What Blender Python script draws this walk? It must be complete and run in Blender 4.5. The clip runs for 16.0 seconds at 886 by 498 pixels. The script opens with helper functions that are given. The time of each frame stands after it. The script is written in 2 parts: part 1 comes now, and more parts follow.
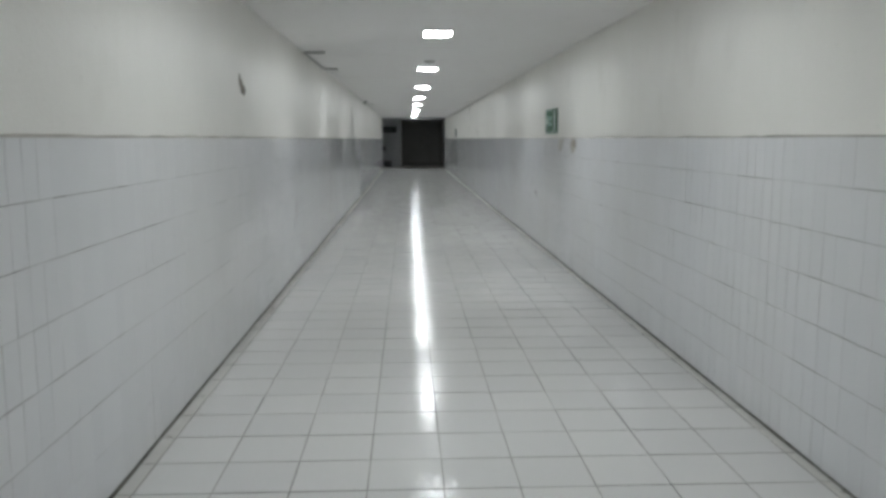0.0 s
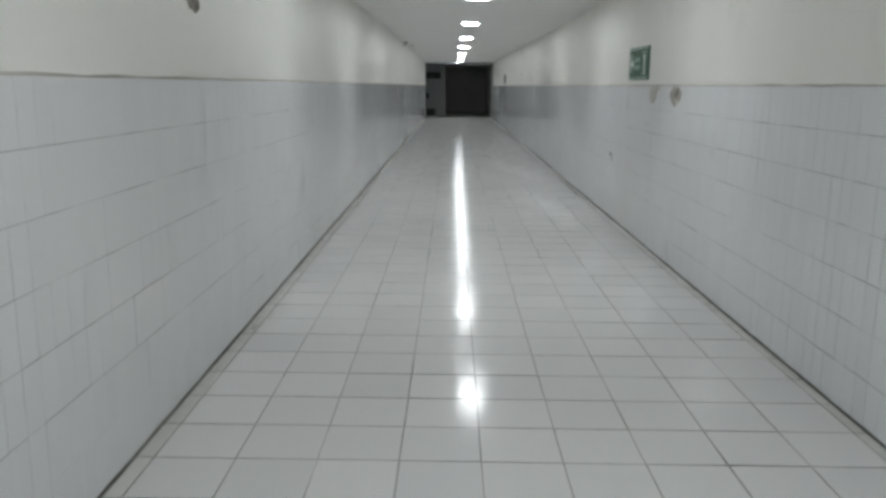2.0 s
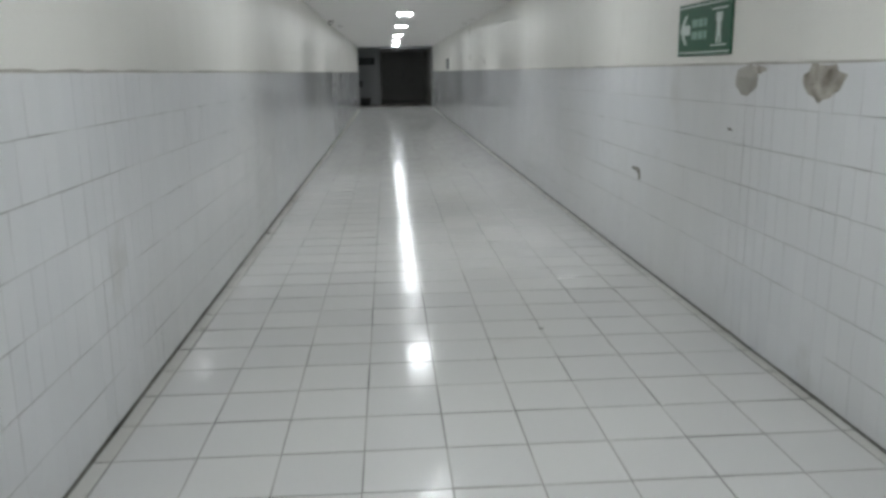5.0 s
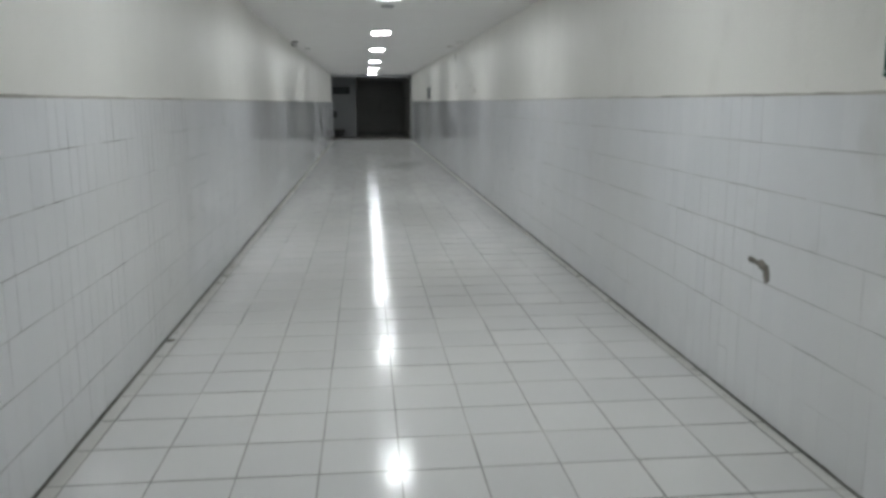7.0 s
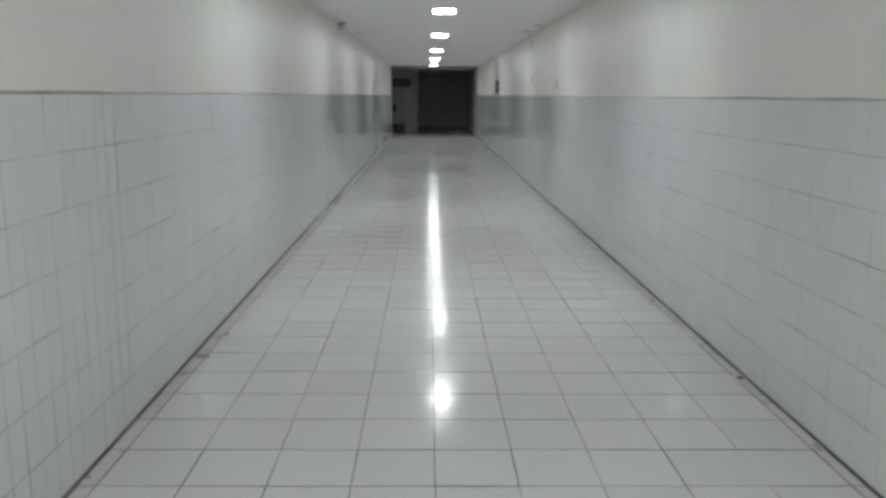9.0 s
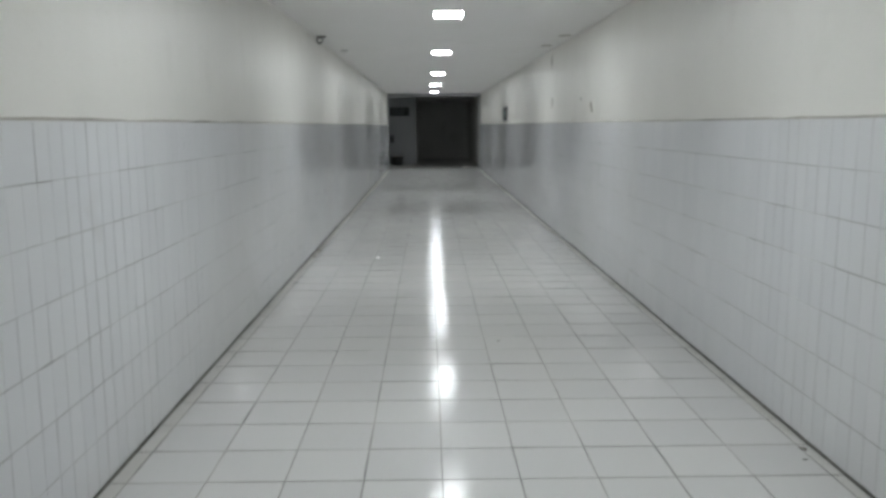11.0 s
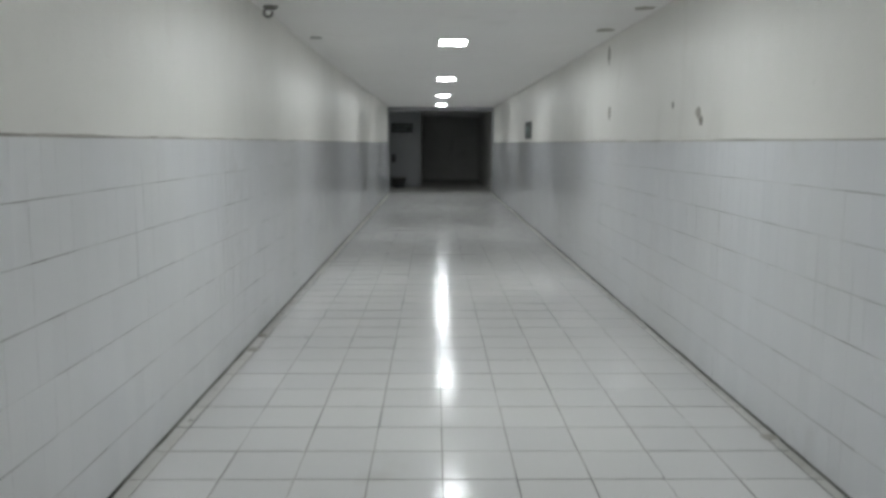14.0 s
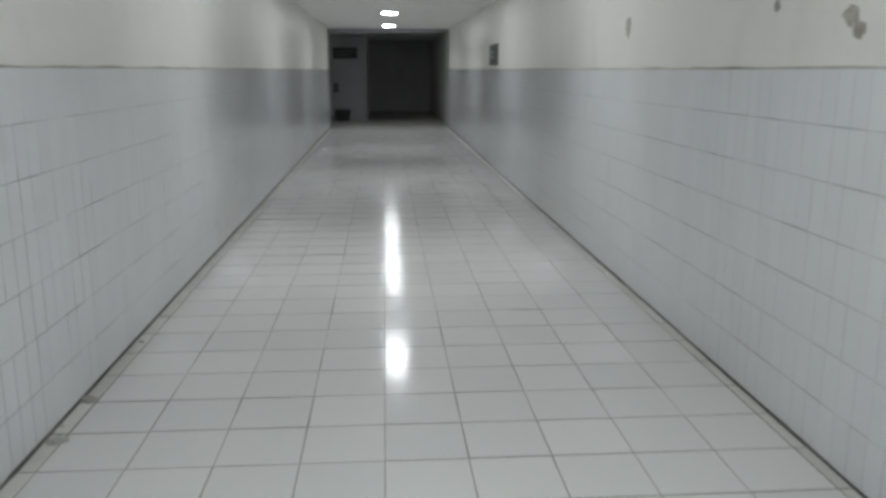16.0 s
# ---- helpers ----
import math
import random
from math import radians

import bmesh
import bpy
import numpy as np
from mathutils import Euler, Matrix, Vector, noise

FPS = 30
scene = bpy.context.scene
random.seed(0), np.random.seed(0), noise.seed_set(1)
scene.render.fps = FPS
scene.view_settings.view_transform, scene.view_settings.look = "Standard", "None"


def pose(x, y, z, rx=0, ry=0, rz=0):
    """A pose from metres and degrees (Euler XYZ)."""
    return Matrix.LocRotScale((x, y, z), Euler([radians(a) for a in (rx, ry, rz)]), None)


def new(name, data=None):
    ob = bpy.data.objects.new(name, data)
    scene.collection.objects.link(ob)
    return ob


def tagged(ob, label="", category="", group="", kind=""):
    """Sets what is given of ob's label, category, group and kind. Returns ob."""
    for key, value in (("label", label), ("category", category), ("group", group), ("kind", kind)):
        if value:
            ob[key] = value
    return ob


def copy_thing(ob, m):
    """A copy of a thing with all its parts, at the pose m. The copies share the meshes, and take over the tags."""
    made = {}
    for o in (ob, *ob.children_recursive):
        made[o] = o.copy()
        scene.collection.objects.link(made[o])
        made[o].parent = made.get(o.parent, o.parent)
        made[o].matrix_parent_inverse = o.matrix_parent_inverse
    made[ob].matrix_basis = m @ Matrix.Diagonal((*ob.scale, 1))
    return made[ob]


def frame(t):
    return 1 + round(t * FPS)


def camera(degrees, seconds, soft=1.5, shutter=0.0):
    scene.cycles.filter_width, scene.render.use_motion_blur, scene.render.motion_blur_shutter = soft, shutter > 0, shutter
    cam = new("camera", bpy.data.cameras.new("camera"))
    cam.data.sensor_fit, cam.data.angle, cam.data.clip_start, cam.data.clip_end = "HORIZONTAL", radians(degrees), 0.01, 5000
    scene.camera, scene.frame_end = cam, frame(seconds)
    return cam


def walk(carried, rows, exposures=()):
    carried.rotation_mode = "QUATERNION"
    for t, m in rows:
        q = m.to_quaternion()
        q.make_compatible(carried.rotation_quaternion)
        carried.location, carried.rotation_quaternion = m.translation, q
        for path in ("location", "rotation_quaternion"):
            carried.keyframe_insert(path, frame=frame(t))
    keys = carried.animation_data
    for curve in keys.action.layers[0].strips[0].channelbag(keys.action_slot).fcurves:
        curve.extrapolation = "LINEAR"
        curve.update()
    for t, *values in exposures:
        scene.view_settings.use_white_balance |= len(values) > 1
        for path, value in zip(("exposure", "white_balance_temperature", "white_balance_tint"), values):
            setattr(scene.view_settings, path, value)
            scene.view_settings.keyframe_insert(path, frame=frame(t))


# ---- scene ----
# camera and walk
cam = camera(57.74, 16.0, soft=3.4, shutter=0.3)
ROWS = [
    (0.0, -0.282, 0.001, 1.391, -2.48, -7.81, 0.05),
    (0.5, -0.270, 0.522, 1.367, -1.18, -8.17, 0.65),
    (1.0, -0.254, 1.007, 1.366, -0.23, -9.74, 0.68),
    (1.5, -0.247, 1.578, 1.372, -2.00, -11.22, 0.50),
    (2.0, -0.271, 2.110, 1.382, 0.68, -11.50, -0.58),
    (2.5, -0.301, 2.648, 1.370, -1.35, -13.09, 0.71),
    (3.0, -0.301, 3.176, 1.364, 0.57, -11.75, -0.20),
    (3.5, -0.311, 3.756, 1.367, -1.31, -10.62, 0.10),
    (4.0, -0.328, 4.190, 1.395, -3.90, -9.77, 1.48),
    (4.5, -0.298, 4.747, 1.387, -3.04, -10.35, 2.08),
    (5.0, -0.332, 5.200, 1.383, -3.90, -12.46, 0.76),
    (5.2, -0.302, 5.457, 1.366, -3.24, -10.67, 0.39),
    (7.3, -0.254, 7.947, 1.377, -5.72, -10.22, 0.07),
    (7.5, -0.258, 8.182, 1.355, -5.33, -8.44, -0.31),
    (8.0, -0.215, 8.745, 1.365, -0.45, -8.72, -2.05),
    (8.5, -0.237, 9.343, 1.386, -3.22, -9.84, -0.20),
    (9.0, -0.178, 9.885, 1.405, -1.02, -10.85, -0.49),
    (9.5, -0.171, 10.457, 1.383, -5.28, -11.66, -0.27),
    (10.0, -0.164, 10.991, 1.377, -2.84, -9.10, -0.45),
    (10.2, -0.166, 11.205, 1.381, -1.23, -8.70, -0.50),
    (12.3, -0.258, 13.522, 1.366, -1.19, -9.68, 1.26),
    (12.5, -0.269, 13.728, 1.390, 0.92, -10.64, 0.51),
    (13.0, -0.313, 14.204, 1.382, -2.34, -10.33, 1.32),
    (13.5, -0.241, 14.725, 1.383, -0.87, -8.75, 0.23),
    (14.0, -0.185, 15.284, 1.381, -0.63, -7.51, -0.19),
    (14.5, -0.152, 15.829, 1.361, -3.55, -10.97, 1.64),
    (15.0, -0.132, 16.431, 1.380, -3.56, -11.46, 0.42),
    (15.5, -0.170, 17.050, 1.396, -7.33, -12.27, 2.41),
    (16.0, -0.132, 17.609, 1.391, -4.15, -12.56, -0.09),
]
walk(cam, [(t, pose(x, y, z, 90 + pitch, roll, yaw)) for t, x, y, z, yaw, pitch, roll in ROWS],
     exposures=[(0.0, -0.06), (2.0, -0.07), (5.0, -0.04), (7.5, -0.02), (9.5, 0.01), (12.5, 0.11), (14.0, 0.06), (16.0, 0.04)])

# plan, in metres: y runs along the corridor, x across it
HALF = 1.455          # half width between the tiled faces
PLASTER = 1.462       # half width between the plastered faces
DADO = 1.396          # top of the wall tiles
CEIL = 2.36
BACK, END = -12.0, 37.8
TILE = 0.308
ROW0, COL0 = -0.021, -0.146
LAMPS = [-7.6, -3.8, 0.0, 3.84, 7.64, 11.45, 15.4, 19.5, 23.32, 27.8, 32.2, 36.3]

# world: no daylight comes in
world = bpy.data.worlds.new("world")
world.use_nodes = True
world.node_tree.nodes["Background"].inputs["Color"].default_value = (0.02, 0.02, 0.022, 1)
world.node_tree.nodes["Background"].inputs["Strength"].default_value = 0.1
scene.world = world
LAMP_STRENGTH = 67.0


# ---- materials ----
def principled(name, rough=0.5, spec=0.5, metal=0.0):
    m = bpy.data.materials.new(name)
    m.use_nodes = True
    b = m.node_tree.nodes["Principled BSDF"]
    b.inputs["Roughness"].default_value = rough
    b.inputs["Specular IOR Level"].default_value = spec
    b.inputs["Metallic"].default_value = metal
    return m, m.node_tree, b


def noise_node(nt, scale, detail=4.0, stretch=(1, 1, 1)):
    geo = nt.nodes.new("ShaderNodeNewGeometry")
    mp = nt.nodes.new("ShaderNodeMapping")
    mp.inputs["Scale"].default_value = stretch
    nt.links.new(geo.outputs["Position"], mp.inputs["Vector"])
    n = nt.nodes.new("ShaderNodeTexNoise")
    n.inputs["Scale"].default_value, n.inputs["Detail"].default_value = scale, detail
    nt.links.new(mp.outputs["Vector"], n.inputs["Vector"])
    return n.outputs["Fac"]


def ramp(nt, fac, stops):
    r = nt.nodes.new("ShaderNodeValToRGB")
    while len(r.color_ramp.elements) < len(stops):
        r.color_ramp.elements.new(0.5)
    for e, (p, c) in zip(r.color_ramp.elements, stops):
        e.position, e.color = p, (*c, 1)
    nt.links.new(fac, r.inputs["Fac"])
    return r.outputs["Color"]


def mix(nt, a, b, fac, kind="MIX"):
    m = nt.nodes.new("ShaderNodeMix")
    m.data_type, m.blend_type = "RGBA", kind
    for sock, val in ((m.inputs[6], a), (m.inputs[7], b), (m.inputs[0], fac)):
        if hasattr(val, "is_output"):
            nt.links.new(val, sock)
        elif isinstance(val, (int, float)):
            sock.default_value = val
        else:
            sock.default_value = (*val, 1)
    return m.outputs[2]


def span(nt, fac, lo, hi, a=0.0, b=1.0):
    m = nt.nodes.new("ShaderNodeMapRange")
    for i, val in enumerate((lo, hi, a, b)):
        m.inputs[i + 1].default_value = val
    nt.links.new(fac, m.inputs[0])
    return m.outputs[0]


def bump(nt, b, fac, strength, distance):
    n = nt.nodes.new("ShaderNodeBump")
    n.inputs["Strength"].default_value, n.inputs["Distance"].default_value = strength, distance
    nt.links.new(fac, n.inputs["Height"])
    nt.links.new(n.outputs["Normal"], b.inputs["Normal"])


def glazed(name, light, dark, rough, spec, single, dirt=(0.42, 0.40, 0.35), dirt_from=0.68, wave=0.0006, haze=(0.675, 0.668, 0.645)):
    """Glazed ceramic; single: one object a tile, else many tiles in one mesh."""
    m, nt, b = principled(name, rough, spec)
    if single:
        rnd = nt.nodes.new("ShaderNodeObjectInfo").outputs["Random"]
    else:
        rnd = nt.nodes.new("ShaderNodeNewGeometry").outputs["Random Per Island"]
    base = mix(nt, light, dark, rnd)
    stain = span(nt, noise_node(nt, 1.7, 6), dirt_from, 0.85, 0, 0.55)
    col = mix(nt, base, dirt, stain)
    col = mix(nt, col, haze, span(nt, noise_node(nt, 0.55, 3), 0.42, 0.68, 0, 0.5))
    speck = span(nt, noise_node(nt, 55, 3), 0.66, 0.8, 0, 0.1)
    col = mix(nt, col, dirt, speck)
    nt.links.new(col, b.inputs["Base Color"])
    nt.links.new(span(nt, noise_node(nt, 6, 5), 0.3, 0.75, rough * 0.75, rough * 1.5), b.inputs["Roughness"])
    bump(nt, b, noise_node(nt, 5, 1), 0.35, wave)
    return m


FLOOR_LIGHT, FLOOR_DARK = (0.68, 0.672, 0.658), (0.635, 0.63, 0.622)
WALL_LIGHT, WALL_DARK = (0.735, 0.74, 0.755), (0.705, 0.712, 0.73)
floor_one = glazed("floor_tile_glaze", FLOOR_LIGHT, FLOOR_DARK, 0.138, 0.16, True, wave=0.0004)
floor_many = glazed("floor_tile_glaze_far", FLOOR_LIGHT, FLOOR_DARK, 0.138, 0.16, False, wave=0.0004)
wall_one = glazed("wall_tile_glaze", WALL_LIGHT, WALL_DARK, 0.08, 0.5, True, wave=0.0003)
wall_many = glazed("wall_tile_glaze_far", WALL_LIGHT, WALL_DARK, 0.08, 0.5, False, wave=0.0003)
border_glaze = glazed("border_tile_glaze", (0.58, 0.57, 0.54), (0.53, 0.52, 0.49), 0.35, 0.3, False, (0.3, 0.285, 0.25), 0.5)


def mortar(name, a, b_, scale=7.0, rough=0.9):
    m, nt, b = principled(name, rough, 0.3)
    nt.links.new(ramp(nt, noise_node(nt, scale, 8), [(0.3, a), (0.72, b_)]), b.inputs["Base Color"])
    bump(nt, b, noise_node(nt, 90, 4), 0.5, 0.002)
    return m


floor_grout = mortar("floor_grout", (0.035, 0.033, 0.03), (0.42, 0.405, 0.375), 2.0)
wall_grout = mortar("wall_grout", (0.11, 0.106, 0.1), (0.6, 0.6, 0.595), 2.6)
edge_grout = mortar("edge_grout", (0.05, 0.048, 0.042), (0.19, 0.18, 0.16), 2.6)
cap_mortar = mortar("cap_mortar", (0.3, 0.285, 0.255), (0.55, 0.53, 0.48), 2.0)
lobby_cement = mortar("lobby_cement", (0.36, 0.355, 0.34), (0.5, 0.49, 0.47), 1.5, 0.4)
bare_mortar = mortar("bare_mortar", (0.19, 0.17, 0.14), (0.5, 0.47, 0.42), 14.0)
dark_gouge = mortar("dark_gouge", (0.11, 0.1, 0.085), (0.27, 0.25, 0.22), 22.0)


def paint(name, a, b_, dirt, rough=0.55, relief=0.012, stretch=(1, 1, 1)):
    m, nt, b = principled(name, rough, 0.4)
    col = ramp(nt, noise_node(nt, 0.9, 6), [(0.3, a), (0.7, b_)])
    col = mix(nt, col, dirt, span(nt, noise_node(nt, 3.2, 9, (1, 0.7, 0.45)), 0.6, 0.8, 0, 0.35))
    col = mix(nt, col, dirt, span(nt, noise_node(nt, 24, 5), 0.64, 0.78, 0, 0.25))
    nt.links.new(col, b.inputs["Base Color"])
    add = nt.nodes.new("ShaderNodeMath")
    add.operation = "MULTIPLY_ADD"
    nt.links.new(noise_node(nt, 60, 5), add.inputs[0])
    add.inputs[1].default_value = 0.12
    nt.links.new(noise_node(nt, 2.2, 2, stretch), add.inputs[2])
    bump(nt, b, add.outputs[0], 0.5, relief)
    return m


wall_paint = paint("wall_paint", (0.82, 0.806, 0.76), (0.765, 0.75, 0.705), (0.58, 0.56, 0.505), 0.36, 0.026, (1, 1.1, 0.25))
ceiling_paint = paint("ceiling_paint", (0.92, 0.915, 0.9), (0.9, 0.89, 0.875), (0.76, 0.75, 0.72), 0.5, 0.005)
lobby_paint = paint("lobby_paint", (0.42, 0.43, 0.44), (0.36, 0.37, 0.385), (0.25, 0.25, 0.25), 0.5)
shutter_paint = paint("shutter_paint", (0.78, 0.77, 0.74), (0.7, 0.69, 0.66), (0.5, 0.48, 0.45), 0.6)


def plain(name, colour, rough=0.5, metal=0.0, grain=0.12):
    m, nt, b = principled(name, rough, 0.5, metal)
    low = tuple(c * (1 - grain) for c in colour)
    nt.links.new(ramp(nt, noise_node(nt, 40, 5), [(0.3, low), (0.7, colour)]), b.inputs["Base Color"])
    return m


sign_green = plain("sign_green", (0.004, 0.085, 0.036), 0.55)
sign_white = plain("sign_white", (0.62, 0.7, 0.66), 0.4)
sign_edge = plain("sign_edge", (0.03, 0.09, 0.06), 0.5)
conduit_grey = plain("conduit_grey", (0.55, 0.55, 0.53), 0.5)
fixture_grey = plain("fixture_grey", (0.52, 0.52, 0.5), 0.5)
frame_white = plain("frame_white", (0.75, 0.75, 0.73), 0.4)
black_board = plain("black_board", (0.018, 0.022, 0.022), 0.5)
board_text = plain("board_text", (0.12, 0.14, 0.14), 0.5)
conduit_dark = plain("bin_plastic", (0.06, 0.06, 0.06), 0.5)
iron = plain("iron", (0.24, 0.23, 0.215), 0.6, 0.3)

glow = bpy.data.materials.new("lamp_diffuser")
glow.use_nodes = True
gb = glow.node_tree.nodes["Principled BSDF"]
gb.inputs["Base Color"].default_value = (0.9, 0.9, 0.9, 1)
gb.inputs["Emission Color"].default_value = (0.94, 1.0, 1.025, 1)
gb.inputs["Emission Strength"].default_value = LAMP_STRENGTH


# ---- building helpers ----
def box(bm, x0, x1, y0, y1, z0, z1, bevel=0.0):
    geo = bmesh.ops.create_cube(bm, size=1.0)
    bmesh.ops.transform(bm, verts=geo["verts"], matrix=Matrix.LocRotScale(
        ((x0 + x1) / 2, (y0 + y1) / 2, (z0 + z1) / 2), None, (x1 - x0, y1 - y0, z1 - z0)))
    if bevel:
        edges = list({e for v in geo["verts"] for e in v.link_edges})
        bmesh.ops.bevel(bm, geom=edges, offset=bevel, segments=2, affect="EDGES", profile=0.6)


def part(name, bm, material, parent=None, label=""):
    me = bpy.data.meshes.new(name)
    bm.normal_update()
    bm.to_mesh(me)
    bm.free()
    me.materials.append(material)
    ob = new(name, me)
    ob.parent = parent
    return tagged(ob, label)


def slab(name, dims, material, label, category, bevel=0.0, parent=None):
    bm = bmesh.new()
    box(bm, *dims, bevel)
    return tagged(part(name, bm, material, parent), label, category, "", "structure")


def blob(bm, centre, across, up, size_a, size_b, lift, seed, pull=0.0, rings=4, seg=18, rag=0.22):
    """A lumpy, ragged, domed patch in the plane of across and up."""
    rnd = random.Random(seed)
    out = across.cross(up)
    edge = [1 + rnd.uniform(-rag, rag) for _ in range(seg)]
    mid = bm.verts.new(centre + out * lift)
    last = None
    for r in range(1, rings + 1):
        f = r / rings
        ring = []
        for i in range(seg):
            a = 2 * math.pi * i / seg
            k = f * (1 + (edge[i] - 1) * f)
            h = lift * (1 - f ** 3) * rnd.uniform(0.55, 1.1) if r < rings else 0.0
            sx = math.cos(a) * size_a * (1 - pull * max(0.0, -math.sin(a)))
            ring.append(bm.verts.new(centre + across * sx * k + up * math.sin(a) * size_b * k + out * h))
        for i in range(seg):
            j = (i + 1) % seg
            if last is None:
                bm.faces.new((mid, ring[i], ring[j]))
            else:
                bm.faces.new((last[i], ring[i], ring[j], last[j]))
        last = ring


def tile_shape(w, d, depth=0.006, cham=0.0006):
    """Vertices and faces of a tile w by d, its face at z = 0, with a chamfered rim."""
    a, b = w / 2, d / 2
    v = [(sx * (a - cham), sy * (b - cham), 0.0) for sx, sy in ((-1, -1), (1, -1), (1, 1), (-1, 1))]
    v += [(sx * a, sy * b, -cham * 0.8) for sx, sy in ((-1, -1), (1, -1), (1, 1), (-1, 1))]
    v += [(sx * a, sy * b, -depth) for sx, sy in ((-1, -1), (1, -1), (1, 1), (-1, 1))]
    f = [(0, 1, 2, 3)]
    for k in (0, 4):
        f += [(k + i, k + 4 + i, k + 4 + (i + 1) % 4, k + (i + 1) % 4) for i in range(4)]
    return v, f


def matte_rims(me, rim, clean=False):
    """The chamfers and sides of tiles take the joint's mortar; clean: those of the upright joints stay glazed."""
    me.materials.append(rim)
    me.polygons.foreach_set("material_index", [0 if i % 9 == 0 or (clean and i % 9 in (2, 4)) else 1 for i in range(len(me.polygons))])


def tile_mesh(name, w, d, material, rim, clean=False):
    v, f = tile_shape(w, d)
    me = bpy.data.meshes.new(name)
    me.from_pydata(v, [], f)
    me.materials.append(material)
    matte_rims(me, rim, clean)
    return me


def joined_tiles(name, places, material, rim, parent, label, clean=False):
    """places: (matrix, w, d) of each tile."""
    verts, faces = [], []
    for m, w, d in places:
        v, f = tile_shape(w, d)
        n = len(verts)
        verts += [tuple(m @ Vector(p)) for p in v]
        faces += [tuple(n + i for i in q) for q in f]
    me = bpy.data.meshes.new(name)
    me.from_pydata(verts, [], faces)
    me.materials.append(material)
    matte_rims(me, rim, clean)
    ob = new(name, me)
    ob.parent = parent
    return tagged(ob, label, "", "", "stuff")


# ---- large structure ----
LOBBY = 46.1
floor = slab("floor", (-4.0, 4.0, BACK, 50.0, -0.2, -0.0014), floor_grout,
             "corridor floor of white glazed tiles with dark joints", "floor")
wall_left = slab("wall_left", (-PLASTER - 0.25, -PLASTER, BACK, END, -0.0014, CEIL), wall_paint,
                 "corridor wall, cream paint above a white tile dado", "wall")
wall_right = slab("wall_right", (PLASTER, PLASTER + 0.25, BACK, END, -0.0014, CEIL), wall_paint,
                  "corridor wall, cream paint above a white tile dado", "wall")
wall_back = slab("wall_back", (-PLASTER, PLASTER, BACK - 0.2, BACK, -0.0014, CEIL), wall_paint,
                 "plain cream painted wall closing the corridor", "wall")
ceiling = slab("ceiling", (-4.0, 4.0, BACK - 0.2, 50.0, CEIL, CEIL + 0.2), ceiling_paint,
               "flat off-white painted ceiling, slightly stained", "ceiling")
for sx, w in ((-1, wall_left), (1, wall_right)):
    a, b = sorted((sx * (HALF + 0.0011), sx * PLASTER))
    slab("trim_mortar_bed", (a, b, BACK, END - 0.02, -0.0014, DADO - 0.001), wall_grout, "grey mortar bed between wall tiles", "mortar")
    # uneven cap of mortar over the top row of tiles
    bm = bmesh.new()
    rnd = random.Random(5 + sx)
    y, last = BACK, None
    while y < END - 0.02:
        h, o = DADO + rnd.uniform(0.003, 0.011), HALF - rnd.uniform(-0.001, 0.003)
        ring = [bm.verts.new((sx * px, y, pz)) for px, pz in
                ((PLASTER, DADO), (o, DADO), (o + 0.001, DADO + 0.004), (PLASTER, h + 0.003))]
        if last:
            for i in range(4):
                bm.faces.new((last[i], ring[i], ring[(i + 1) % 4], last[(i + 1) % 4]))
        last = ring
        y += rnd.uniform(0.08, 0.3)
    bmesh.ops.recalc_face_normals(bm, faces=bm.faces)
    tagged(part("trim_cap", bm, cap_mortar), "uneven grey mortar line along the dado top", "trim", "", "structure")
    # dirty joint where the floor meets the wall
    bm = bmesh.new()
    y, last = BACK, None
    while y < END:
        o = HALF - rnd.uniform(0.004, 0.016)
        ring = [bm.verts.new((sx * px, y, pz)) for px, pz in ((HALF + 0.002, 0.006 + rnd.uniform(0, 0.005)), (o, 0.0012))]
        if last:
            bm.faces.new((last[0], ring[0], ring[1], last[1]))
        last = ring
        y += rnd.uniform(0.1, 0.35)
    bmesh.ops.recalc_face_normals(bm, faces=bm.faces)
    tagged(part("trim_floor_joint", bm, edge_grout), "dirty dark joint between floor and wall", "trim", "", "structure")

slab("floor_lobby", (-3.8, 3.8, END + 0.06, LOBBY, -0.0013, 0.003), lobby_cement, "dull grey cement floor of the dark lobby", "floor", 0.001)
# the end of the corridor and the dark lobby behind it
wall_end = new("wall_end", None)
tagged(wall_end, "end wall of the corridor round a wide dark opening", "wall", "", "structure")
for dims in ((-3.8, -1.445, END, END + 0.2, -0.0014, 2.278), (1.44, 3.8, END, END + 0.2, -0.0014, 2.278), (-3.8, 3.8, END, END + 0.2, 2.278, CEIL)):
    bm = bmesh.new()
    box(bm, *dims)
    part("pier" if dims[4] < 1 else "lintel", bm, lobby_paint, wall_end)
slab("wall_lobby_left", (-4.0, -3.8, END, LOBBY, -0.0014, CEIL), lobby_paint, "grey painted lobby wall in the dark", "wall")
slab("wall_lobby_right", (1.5, 1.7, END + 0.2, LOBBY, -0.0014, CEIL), shutter_paint, "dark lobby side wall", "wall")
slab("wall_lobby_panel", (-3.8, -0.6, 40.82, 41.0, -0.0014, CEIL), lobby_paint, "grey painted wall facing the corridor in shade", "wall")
slab("wall_lobby_inner", (-0.8, -0.6, 41.0, LOBBY, -0.0014, CEIL), shutter_paint, "dark passage side wall", "wall")
slab("wall_lobby_back", (-4.0, 4.0, LOBBY, LOBBY + 0.2, -0.0014, CEIL), shutter_paint, "dark brown closed wall at the passage end", "wall")


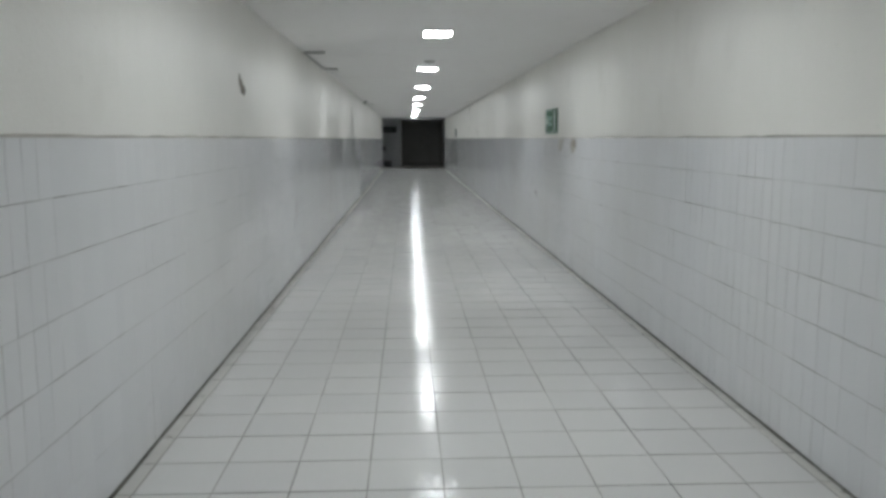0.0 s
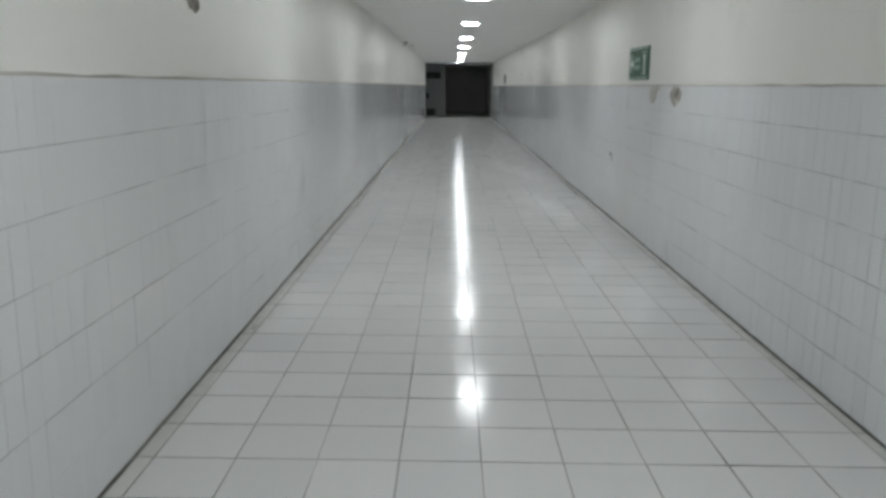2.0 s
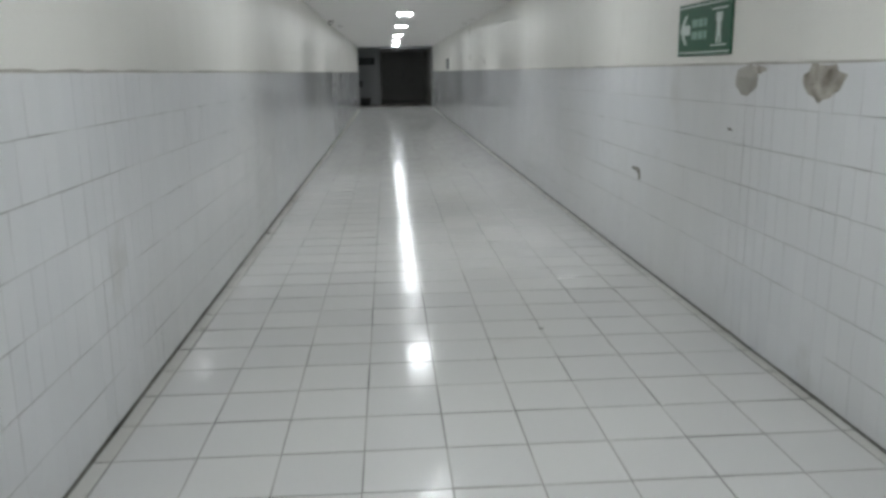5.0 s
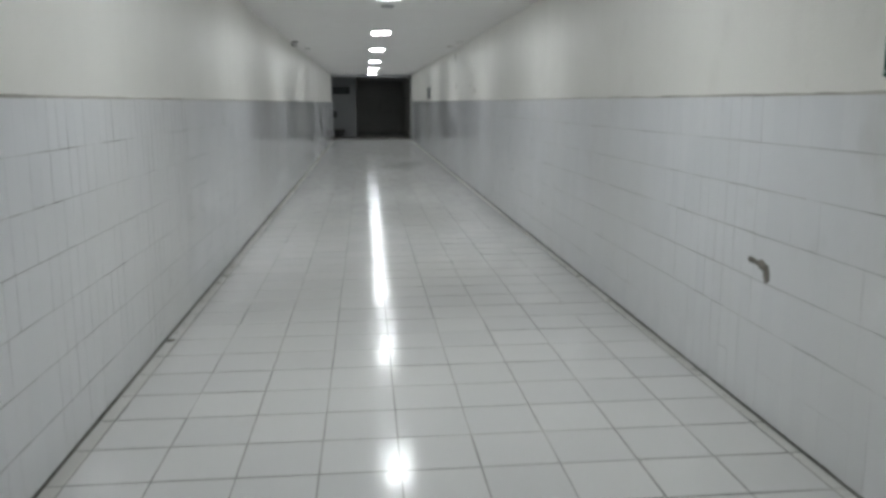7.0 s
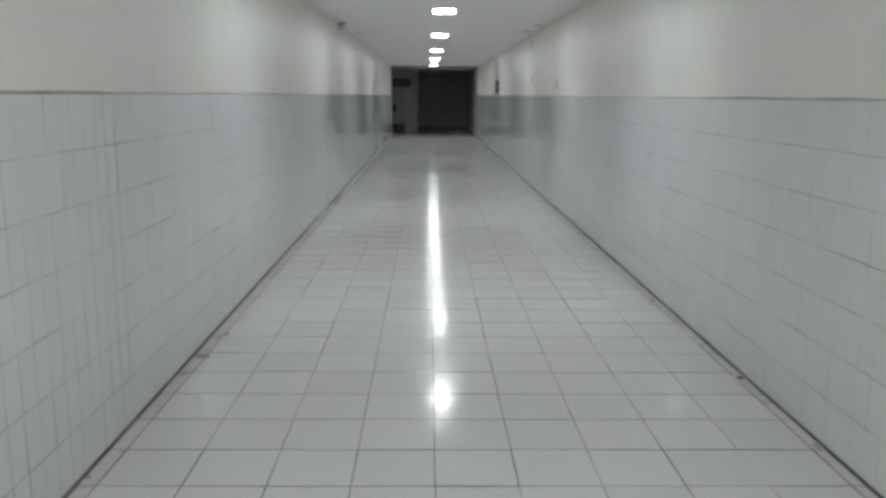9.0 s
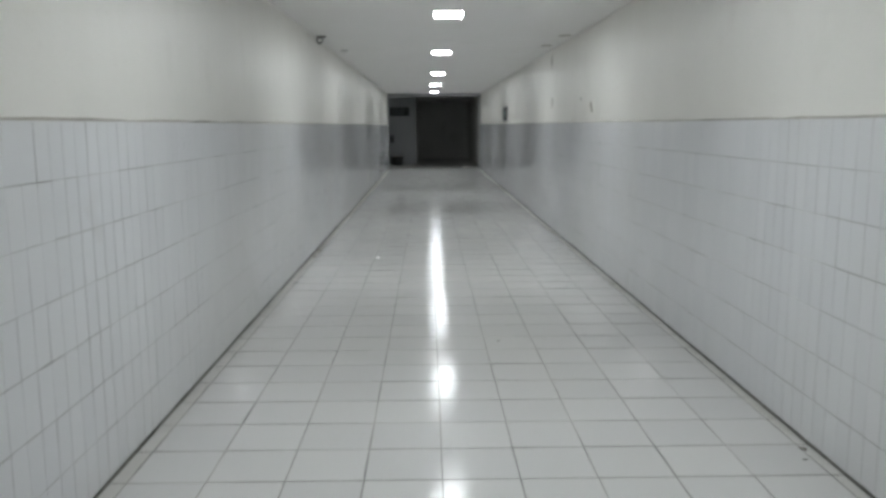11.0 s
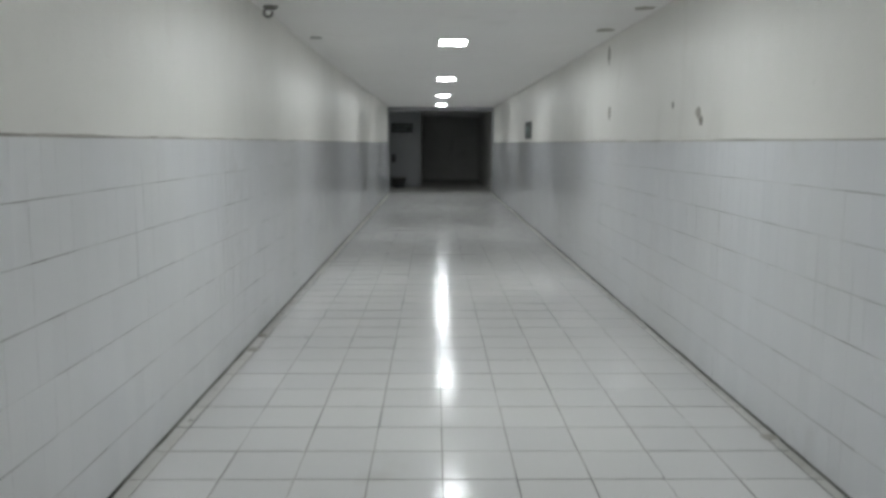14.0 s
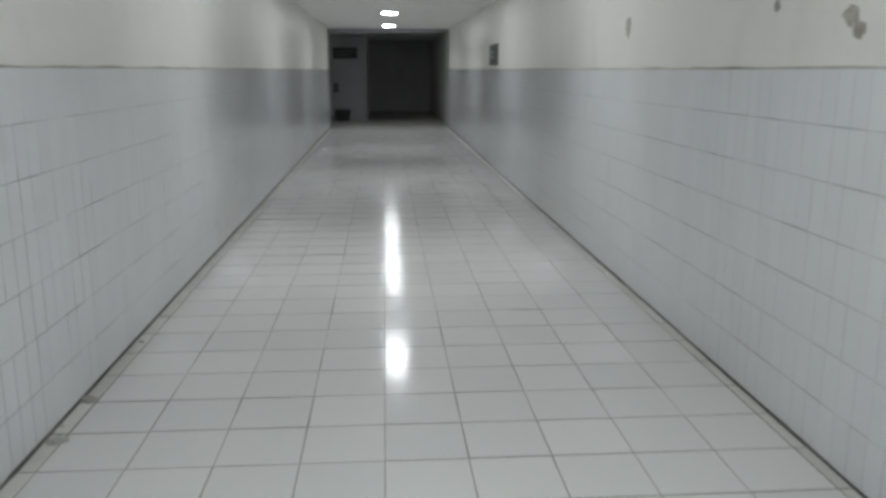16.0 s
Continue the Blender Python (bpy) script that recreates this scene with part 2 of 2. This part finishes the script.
# ---- ceiling lamps ----
def ceiling_lamp():
    lamp = new("ceiling_lamp")
    tagged(lamp, "shallow rectangular white ceiling panel lamp, switched on", "ceiling lamp", "lamps along the corridor")
    bm = bmesh.new()
    w, d, t = 0.124, 0.178, 0.008
    for dims in ((-w - t, -w, -d - t, d + t), (w, w + t, -d - t, d + t), (-w, w, -d - t, -d), (-w, w, d, d + t)):
        box(bm, *dims, -0.0095, 0.0, 0.0015)
    part("frame", bm, frame_white, lamp, "thin white metal frame")
    bm = bmesh.new()
    box(bm, -w + 0.001, w - 0.001, -d + 0.001, d - 0.001, -0.0105, -0.003)
    part("diffuser", bm, glow, lamp, "glowing white diffuser")
    return lamp


first = ceiling_lamp()
first.location = (0.0, LAMPS[0], CEIL)
for y in LAMPS[1:]:
    copy_thing(first, pose(0.0, y, CEIL))


# ---- fixtures and signs ----
def exit_sign(panel=None, ink=None, label=""):
    """Faces -y in its own frame; turned onto the wall afterwards. Width along x."""
    sign = new("exit_sign")
    tagged(sign, label, "sign", "exit signs")
    w, h = 0.42, 0.148
    bm = bmesh.new()
    box(bm, -w, w, -0.012, 0.0, -h, h, 0.002)
    part("panel", bm, panel, sign, "dark plastic panel")
    bm = bmesh.new()
    for dims in ((-w + 0.01, w - 0.01, h - 0.022, h - 0.014), (-w + 0.01, w - 0.01, -h + 0.014, -h + 0.022)):
        box(bm, dims[0], dims[1], -0.0132, -0.0118, dims[2], dims[3])
    part("border", bm, ink, sign, "thin pale border lines")
    bm = bmesh.new()
    s = [(-0.385, 0.0), (-0.30, 0.085), (-0.265, 0.085), (-0.315, 0.028), (-0.215, 0.028), (-0.215, -0.028), (-0.315, -0.028), (-0.265, -0.085), (-0.30, -0.085)]
    front = [bm.verts.new((x, -0.0135, z)) for x, z in s]
    rear = [bm.verts.new((x, -0.0118, z)) for x, z in s]
    bm.faces.new(front)
    for i in range(len(s)):
        j = (i + 1) % len(s)
        bm.faces.new((front[i], rear[i], rear[j], front[j]))
    bmesh.ops.recalc_face_normals(bm, faces=bm.faces)
    part("arrow", bm, ink, sign, "pale arrow")
    for z in (0.034, -0.034):
        bm = bmesh.new()
        for x0, x1 in ((-0.18, -0.09), (-0.075, 0.0), (0.015, 0.06)):
            box(bm, x0, x1, -0.0132, -0.0118, z - 0.022, z + 0.022)
        part("text_bar", bm, plain_text, sign, "faded pale lettering bars")
    bm = bmesh.new()
    for dims in ((0.13, 0.36, 0.092, 0.1), (0.13, 0.36, -0.1, -0.092), (0.2, 0.29, 0.03, 0.075), (0.215, 0.275, -0.05, 0.03), (0.21, 0.24, -0.085, -0.05), (0.255, 0.285, -0.085, -0.05)):
        box(bm, dims[0], dims[1], -0.0132, -0.0118, dims[2], dims[3])
    part("pictogram", bm, ink, sign, "pale door pictogram")
    return sign


plain_text = plain("plain_text", (0.2, 0.36, 0.29), 0.4)
sign_a = exit_sign(sign_green, sign_white, "green and white emergency exit sign fixed on the cream wall")
sign_a.matrix_basis = pose(PLASTER, 9.775, 1.6, 0, 0, -90) @ Matrix.Diagonal((0.917, 1, 1, 1))
# same shape as sign_a, with near-black panel and dim ink
sign_b = exit_sign(black_board, board_text, "dark exit sign fixed on the cream wall")
sign_b.matrix_basis = pose(PLASTER, 29.42, 1.605, 0, 0, -90)


def wall_patch(name, label, material, side, y, z, wide, high, seed, lift=0.006, pull=0.0, face=HALF, rag=0.22):
    bm = bmesh.new()
    across, up = Vector((0, -1 if side > 0 else 1, 0)), Vector((0, 0, 1))
    if across.cross(up).x * side > 0:
        across = -across
    blob(bm, Vector((side * (face + 0.0005), y, z)), across, up, wide / 2, high / 2, lift, seed, pull, rag=rag)
    bmesh.ops.recalc_face_normals(bm, faces=bm.faces)
    return tagged(part(name, bm, material), label, "wall damage")


wall_patch("broken_tile_patch", "broken grey patch of bare mortar at the dado top", cap_mortar, 1, 9.18, 1.32, 0.28, 0.16, 3, 0.006, 0.25, rag=0.1)
wall_patch("broken_tile_edge", "thin brown broken rim beside a bare mortar patch", bare_mortar, 1, 9.05, 1.372, 0.17, 0.045, 6, 0.005, 0.2, rag=0.12)
wall_patch("broken_tile_patch", "larger broken patch of bare mortar at the dado top", bare_mortar, 1, 8.46, 1.318, 0.34, 0.165, 8, 0.012, 0.2, rag=0.17)
wall_patch("tile_chip", "small dark chip in a white wall tile", dark_gouge, 1, 9.34, 1.067, 0.08, 0.018, 4, 0.002)
chip = bmesh.new()
for y, z, a, b, s in ((10.96, 0.676, 0.07, 0.016, 1), (10.88, 0.67, 0.055, 0.026, 2), (10.84, 0.636, 0.034, 0.042, 3)):
    blob(chip, Vector((HALF + 0.0005, y, z)), Vector((0, -1, 0)), Vector((0, 0, 1)), a, b, 0.0025, s)
bmesh.ops.recalc_face_normals(chip, faces=chip.faces)
tagged(part("curved_tile_chip", chip, dark_gouge), "curved brown chip broken out of wall tiles", "wall damage")
for y, z, w, h, s in ((20.35, 1.575, 0.11, 0.08, 11), (20.29, 1.525, 0.085, 0.075, 12), (22.92, 1.66, 0.13, 0.15, 14)):
    wall_patch("plaster_chip", "grey chipped spot in the cream plaster", cap_mortar if s == 14 else bare_mortar, 1, y, z, w, h, s, 0.003, 0.2, PLASTER)
wall_patch("plaster_chip", "faint small chip in the cream plaster", cap_mortar, 1, 20.89, 1.645, 0.06, 0.06, 15, 0.002, 0.2, PLASTER)
wall_patch("plaster_streak", "long grey scar in the plaster near the ceiling", cap_mortar, 1, 23.0, 2.2, 0.12, 0.2, 16, 0.003, 0.4, PLASTER)

# bracket torn from the left wall
torn = bmesh.new()
for y, z, a, b, s in ((5.82, 1.80, 0.03, 0.05, 21), (5.87, 1.765, 0.05, 0.05, 22), (5.93, 1.735, 0.075, 0.04, 23)):
    blob(torn, Vector((-PLASTER - 0.0005, y, z)), Vector((0, 1, 0)), Vector((0, 0, 1)), a, b, 0.008, s)
bmesh.ops.recalc_face_normals(torn, faces=torn.faces)
tagged(part("plaster_gouge", torn, bare_mortar), "grey-brown slanting gouge torn in the cream plaster", "wall damage")


def tube(name, points, radius, material, label, category):
    cu = bpy.data.curves.new(name, "CURVE")
    cu.dimensions, cu.bevel_depth, cu.bevel_resolution, cu.use_fill_caps = "3D", radius, 3, True
    sp = cu.splines.new("POLY")
    sp.points.add(len(points) - 1)
    for p, q in zip(sp.points, points):
        p.co = (*q, 1)
    me = bpy.data.meshes.new_from_object(bpy.data.objects.new("tmp", cu))
    me.materials.append(material)
    return tagged(new(name, me), label, category)


tube("ceiling_conduit", [(-1.2, 9.25, CEIL - 0.013), (-1.42, 9.27, CEIL - 0.013), (-1.435, 9.32, CEIL - 0.013), (-1.43, 11.3, CEIL - 0.013), (-1.4, 11.35, CEIL - 0.013), (-1.24, 11.36, CEIL - 0.013)],
     0.014, conduit_grey, "thin grey conduit bent along the ceiling edge", "conduit")


def ceiling_plate(y):
    bm = bmesh.new()
    bmesh.ops.create_cone(bm, cap_ends=True, segments=24, radius1=0.055, radius2=0.075, depth=0.02, matrix=pose(0, 0, -0.01))
    ob = tagged(part("ceiling_rose", bm, fixture_grey), "small round grey cover plate on the ceiling", "cover plate", "ceiling cover plates")
    ob.location = (0.0, y, CEIL)


ceiling_plate(10.35)
ceiling_plate(16.25)

# old hook with a short wire end near the left wall
hook = new("ceiling_hook")
tagged(hook, "small dark iron hook on the cream ceiling", "hook")
bm = bmesh.new()
bmesh.ops.create_cone(bm, cap_ends=True, segments=20, radius1=0.03, radius2=0.06, depth=0.025, matrix=pose(0, 0, -0.0125))
part("base", bm, iron, hook)
bm = bmesh.new()
for i in range(14):
    a = math.pi * 1.4 * i / 13
    bmesh.ops.create_icosphere(bm, subdivisions=1, radius=0.011, matrix=pose(0.03 * math.cos(a) - 0.02, 0.0, -0.045 - 0.03 * math.sin(a)))
part("hook_arm", bm, iron, hook)
hook.location = (-1.37, 21.3, CEIL)
bm = bmesh.new()
box(bm, -0.05, 0.05, -0.03, 0.03, -0.015, 0.0, 0.003)
clip = tagged(part("cable_clip", bm, fixture_grey), "small grey cable clip on the ceiling", "clip")
clip.location = (-1.29, 23.0, CEIL)
for x, y, a, b, seed in ((1.3, 22.45, 0.09, 0.12, 31), (1.34, 21.3, 0.08, 0.09, 32)):
    bm = bmesh.new()
    blob(bm, Vector((x, y, CEIL + 0.0005)), Vector((-1, 0, 0)), Vector((0, 1, 0)), a, b, 0.003, seed)
    bmesh.ops.recalc_face_normals(bm, faces=bm.faces)
    tagged(part("ceiling_stain", bm, cap_mortar), "flaked grey spot at the ceiling edge", "stain")

# flakes of plaster and dirt on the floor, mostly along the walls
def flake(x, y, size, seed, tint):
    bm = bmesh.new()
    q = random.Random(seed)
    blob(bm, Vector((0, 0, 0.0004)), Vector((1, 0, 0)), Vector((0, 1, 0)), size, size * q.uniform(0.5, 0.9), size * q.uniform(0.12, 0.3), seed, 0.2, 3, 10)
    bmesh.ops.recalc_face_normals(bm, faces=bm.faces)
    ob = tagged(part("dirt_flake", bm, tint), "small flake of fallen plaster and dirt on the floor", "debris", "flakes on the floor")
    ob.matrix_basis = pose(x, y, 0.0008, 0, 0, q.uniform(0, 360))


FLAKES = [(-1.4, 14.44, 0.045), (-1.4, 14.08, 0.05), (-1.41, 13.81, 0.04), (-1.37, 14.5, 0.02), (-1.42, 12.29, 0.03), (1.4, 15.33, 0.02),
          (1.41, 18.93, 0.045), (-1.4, 20.55, 0.055), (-1.42, 20.95, 0.06), (0.47, 9.36, 0.018), (0.16, 8.93, 0.014), (-0.19, 16.29, 0.015),
          (0.25, 17.11, 0.014), (1.42, 13.76, 0.03), (1.43, 12.95, 0.035), (1.36, 15.22, 0.012), (1.4, 14.3, 0.014)]
for i, (x, y, size) in enumerate(FLAKES):
    flake(x, y, size, 100 + i, cap_mortar if size > 0.03 else dark_gouge)
q = random.Random(9)
for i in range(40):
    sx = q.choice((-1, 1))
    flake(sx * (HALF - 0.012 - abs(q.gauss(0, 0.03))), q.uniform(2.0, 30.0), q.uniform(0.006, 0.018), 300 + i, q.choice((cap_mortar, dark_gouge)))

# lobby: hanging board, box on the wall, bin
board = new("direction_board")
tagged(board, "black direction board on the shaded lobby wall", "sign")
bm = bmesh.new()
box(bm, -0.34, 0.34, -0.03, 0.0, -0.15, 0.15, 0.004)
part("panel", bm, black_board, board)
for z in (0.05, -0.05):
    bm = bmesh.new()
    box(bm, -0.27, 0.2 + z, -0.0315, -0.0295, z - 0.022, z + 0.022)
    part("text_bar", bm, board_text, board, "illegible pale line of text")
board.location = (-1.19, 40.82, 1.85)
call = new("call_box")
tagged(call, "small black box fixed to the lobby wall", "switch box")
bm = bmesh.new()
box(bm, -0.07, 0.07, -0.06, 0.0, -0.13, 0.13, 0.006)
part("case", bm, conduit_dark, call)
bm = bmesh.new()
box(bm, -0.03, 0.03, -0.066, -0.058, 0.02, 0.07, 0.002)
part("cover", bm, board_text, call)
call.location = (-1.46, 40.82, 0.9)
waste = new("waste_bin")
tagged(waste, "low dark waste bin standing against the lobby wall", "bin")
bm = bmesh.new()
bmesh.ops.create_cone(bm, cap_ends=True, segments=24, radius1=0.16, radius2=0.2, depth=0.4, matrix=pose(0, 0, 0.2))
part("body", bm, conduit_dark, waste)
bm = bmesh.new()
bmesh.ops.create_cone(bm, cap_ends=True, segments=24, radius1=0.21, radius2=0.17, depth=0.05, matrix=pose(0, 0, 0.425))
part("lid", bm, iron, waste)
waste.matrix_basis = pose(-1.28, 40.5, 0.003) @ Matrix.Diagonal((1.15, 1, 0.72, 1))

# ---- tiles ----
GAP_X, GAP_Y, GAP_W = 0.0034, 0.006, 0.0022
rnd = random.Random(77)


def tilt(amount):
    return rnd.gauss(0, amount), rnd.gauss(0, amount)


near_mesh = tile_mesh("tile", TILE - GAP_X, TILE - GAP_Y, floor_one, floor_grout)
far, border = [], []
count = 0
for r in range(math.floor((BACK - ROW0) / TILE) + 1, math.floor((END + 0.1 - ROW0) / TILE)):
    y = ROW0 + (r + 0.5) * TILE
    for c in range(-4, 5):
        x = COL0 + (c + 0.5) * TILE
        a, b = (rnd.uniform(-0.14, 0.14) for _ in range(2))
        m = pose(x + rnd.gauss(0, 0.0006), y + rnd.gauss(0, 0.0006), rnd.uniform(-0.0003, 0.0003), a, b, rnd.gauss(0, 0.1))
        if 2.6 < y < 12.7 and count < 300:
            ob = new("tile", near_mesh)
            ob.parent, ob.matrix_basis = floor, m
            count += 1
        else:
            far.append((m, TILE - GAP_X, TILE - GAP_Y))
    for lo, hi in ((-HALF + 0.012, COL0 - 4 * TILE - 0.003), (COL0 + 5 * TILE + 0.003, HALF - 0.012)):
        a, b = tilt(0.03)
        border.append((pose((lo + hi) / 2, y, rnd.gauss(0, 0.0002), a, b), hi - lo, TILE - GAP_Y))
joined_tiles("far_tiles", far, floor_many, floor_grout, floor, "white glazed floor tiles")
joined_tiles("border_tiles", border, border_glaze, floor_grout, floor, "narrow dirty cut tiles along the walls")

TW, TH = 0.1, 0.2
wall_mesh = tile_mesh("wall_tile", TW - 0.0012, TH - GAP_W, wall_one, wall_grout, True)
for sx, w, start in ((-1, wall_left, 2.41), (1, wall_right, 8.27)):
    many, sway = [], 0.0
    turn = pose(0, 0, 0, 90, 0, 90) if sx < 0 else pose(0, 0, 0, 90, 0, -90)
    n0 = math.floor((BACK - start) / TW) + 1
    for i in range(n0, math.floor((END - 0.03 - start) / TW)):
        y = start + (i + 0.5) * TW
        sway = 0.8 * sway + rnd.gauss(0, 0.13)
        for j in range(7):
            z = DADO - (j + 0.5) * TH + 0.002
            if j == 6:
                z += 0.003
            a, b = (rnd.uniform(-0.12, 0.12) for _ in range(2))
            m = Matrix.Translation((sx * (HALF + rnd.uniform(-0.0002, 0.0002)), y + rnd.gauss(0, 0.0004), z + rnd.gauss(0, 0.0005))) @ turn @ pose(0, 0, 0, a, b + sway, rnd.gauss(0, 0.12))
            if 0 <= i < 42:
                ob = new("tile", wall_mesh)
                ob.parent, ob.matrix_basis = w, m
            else:
                many.append((m, TW - 0.0012, TH - GAP_W - (0.006 if j == 6 else 0.0)))
    joined_tiles("far_tiles", many, wall_many, wall_grout, w, "white glazed upright wall tiles", True)
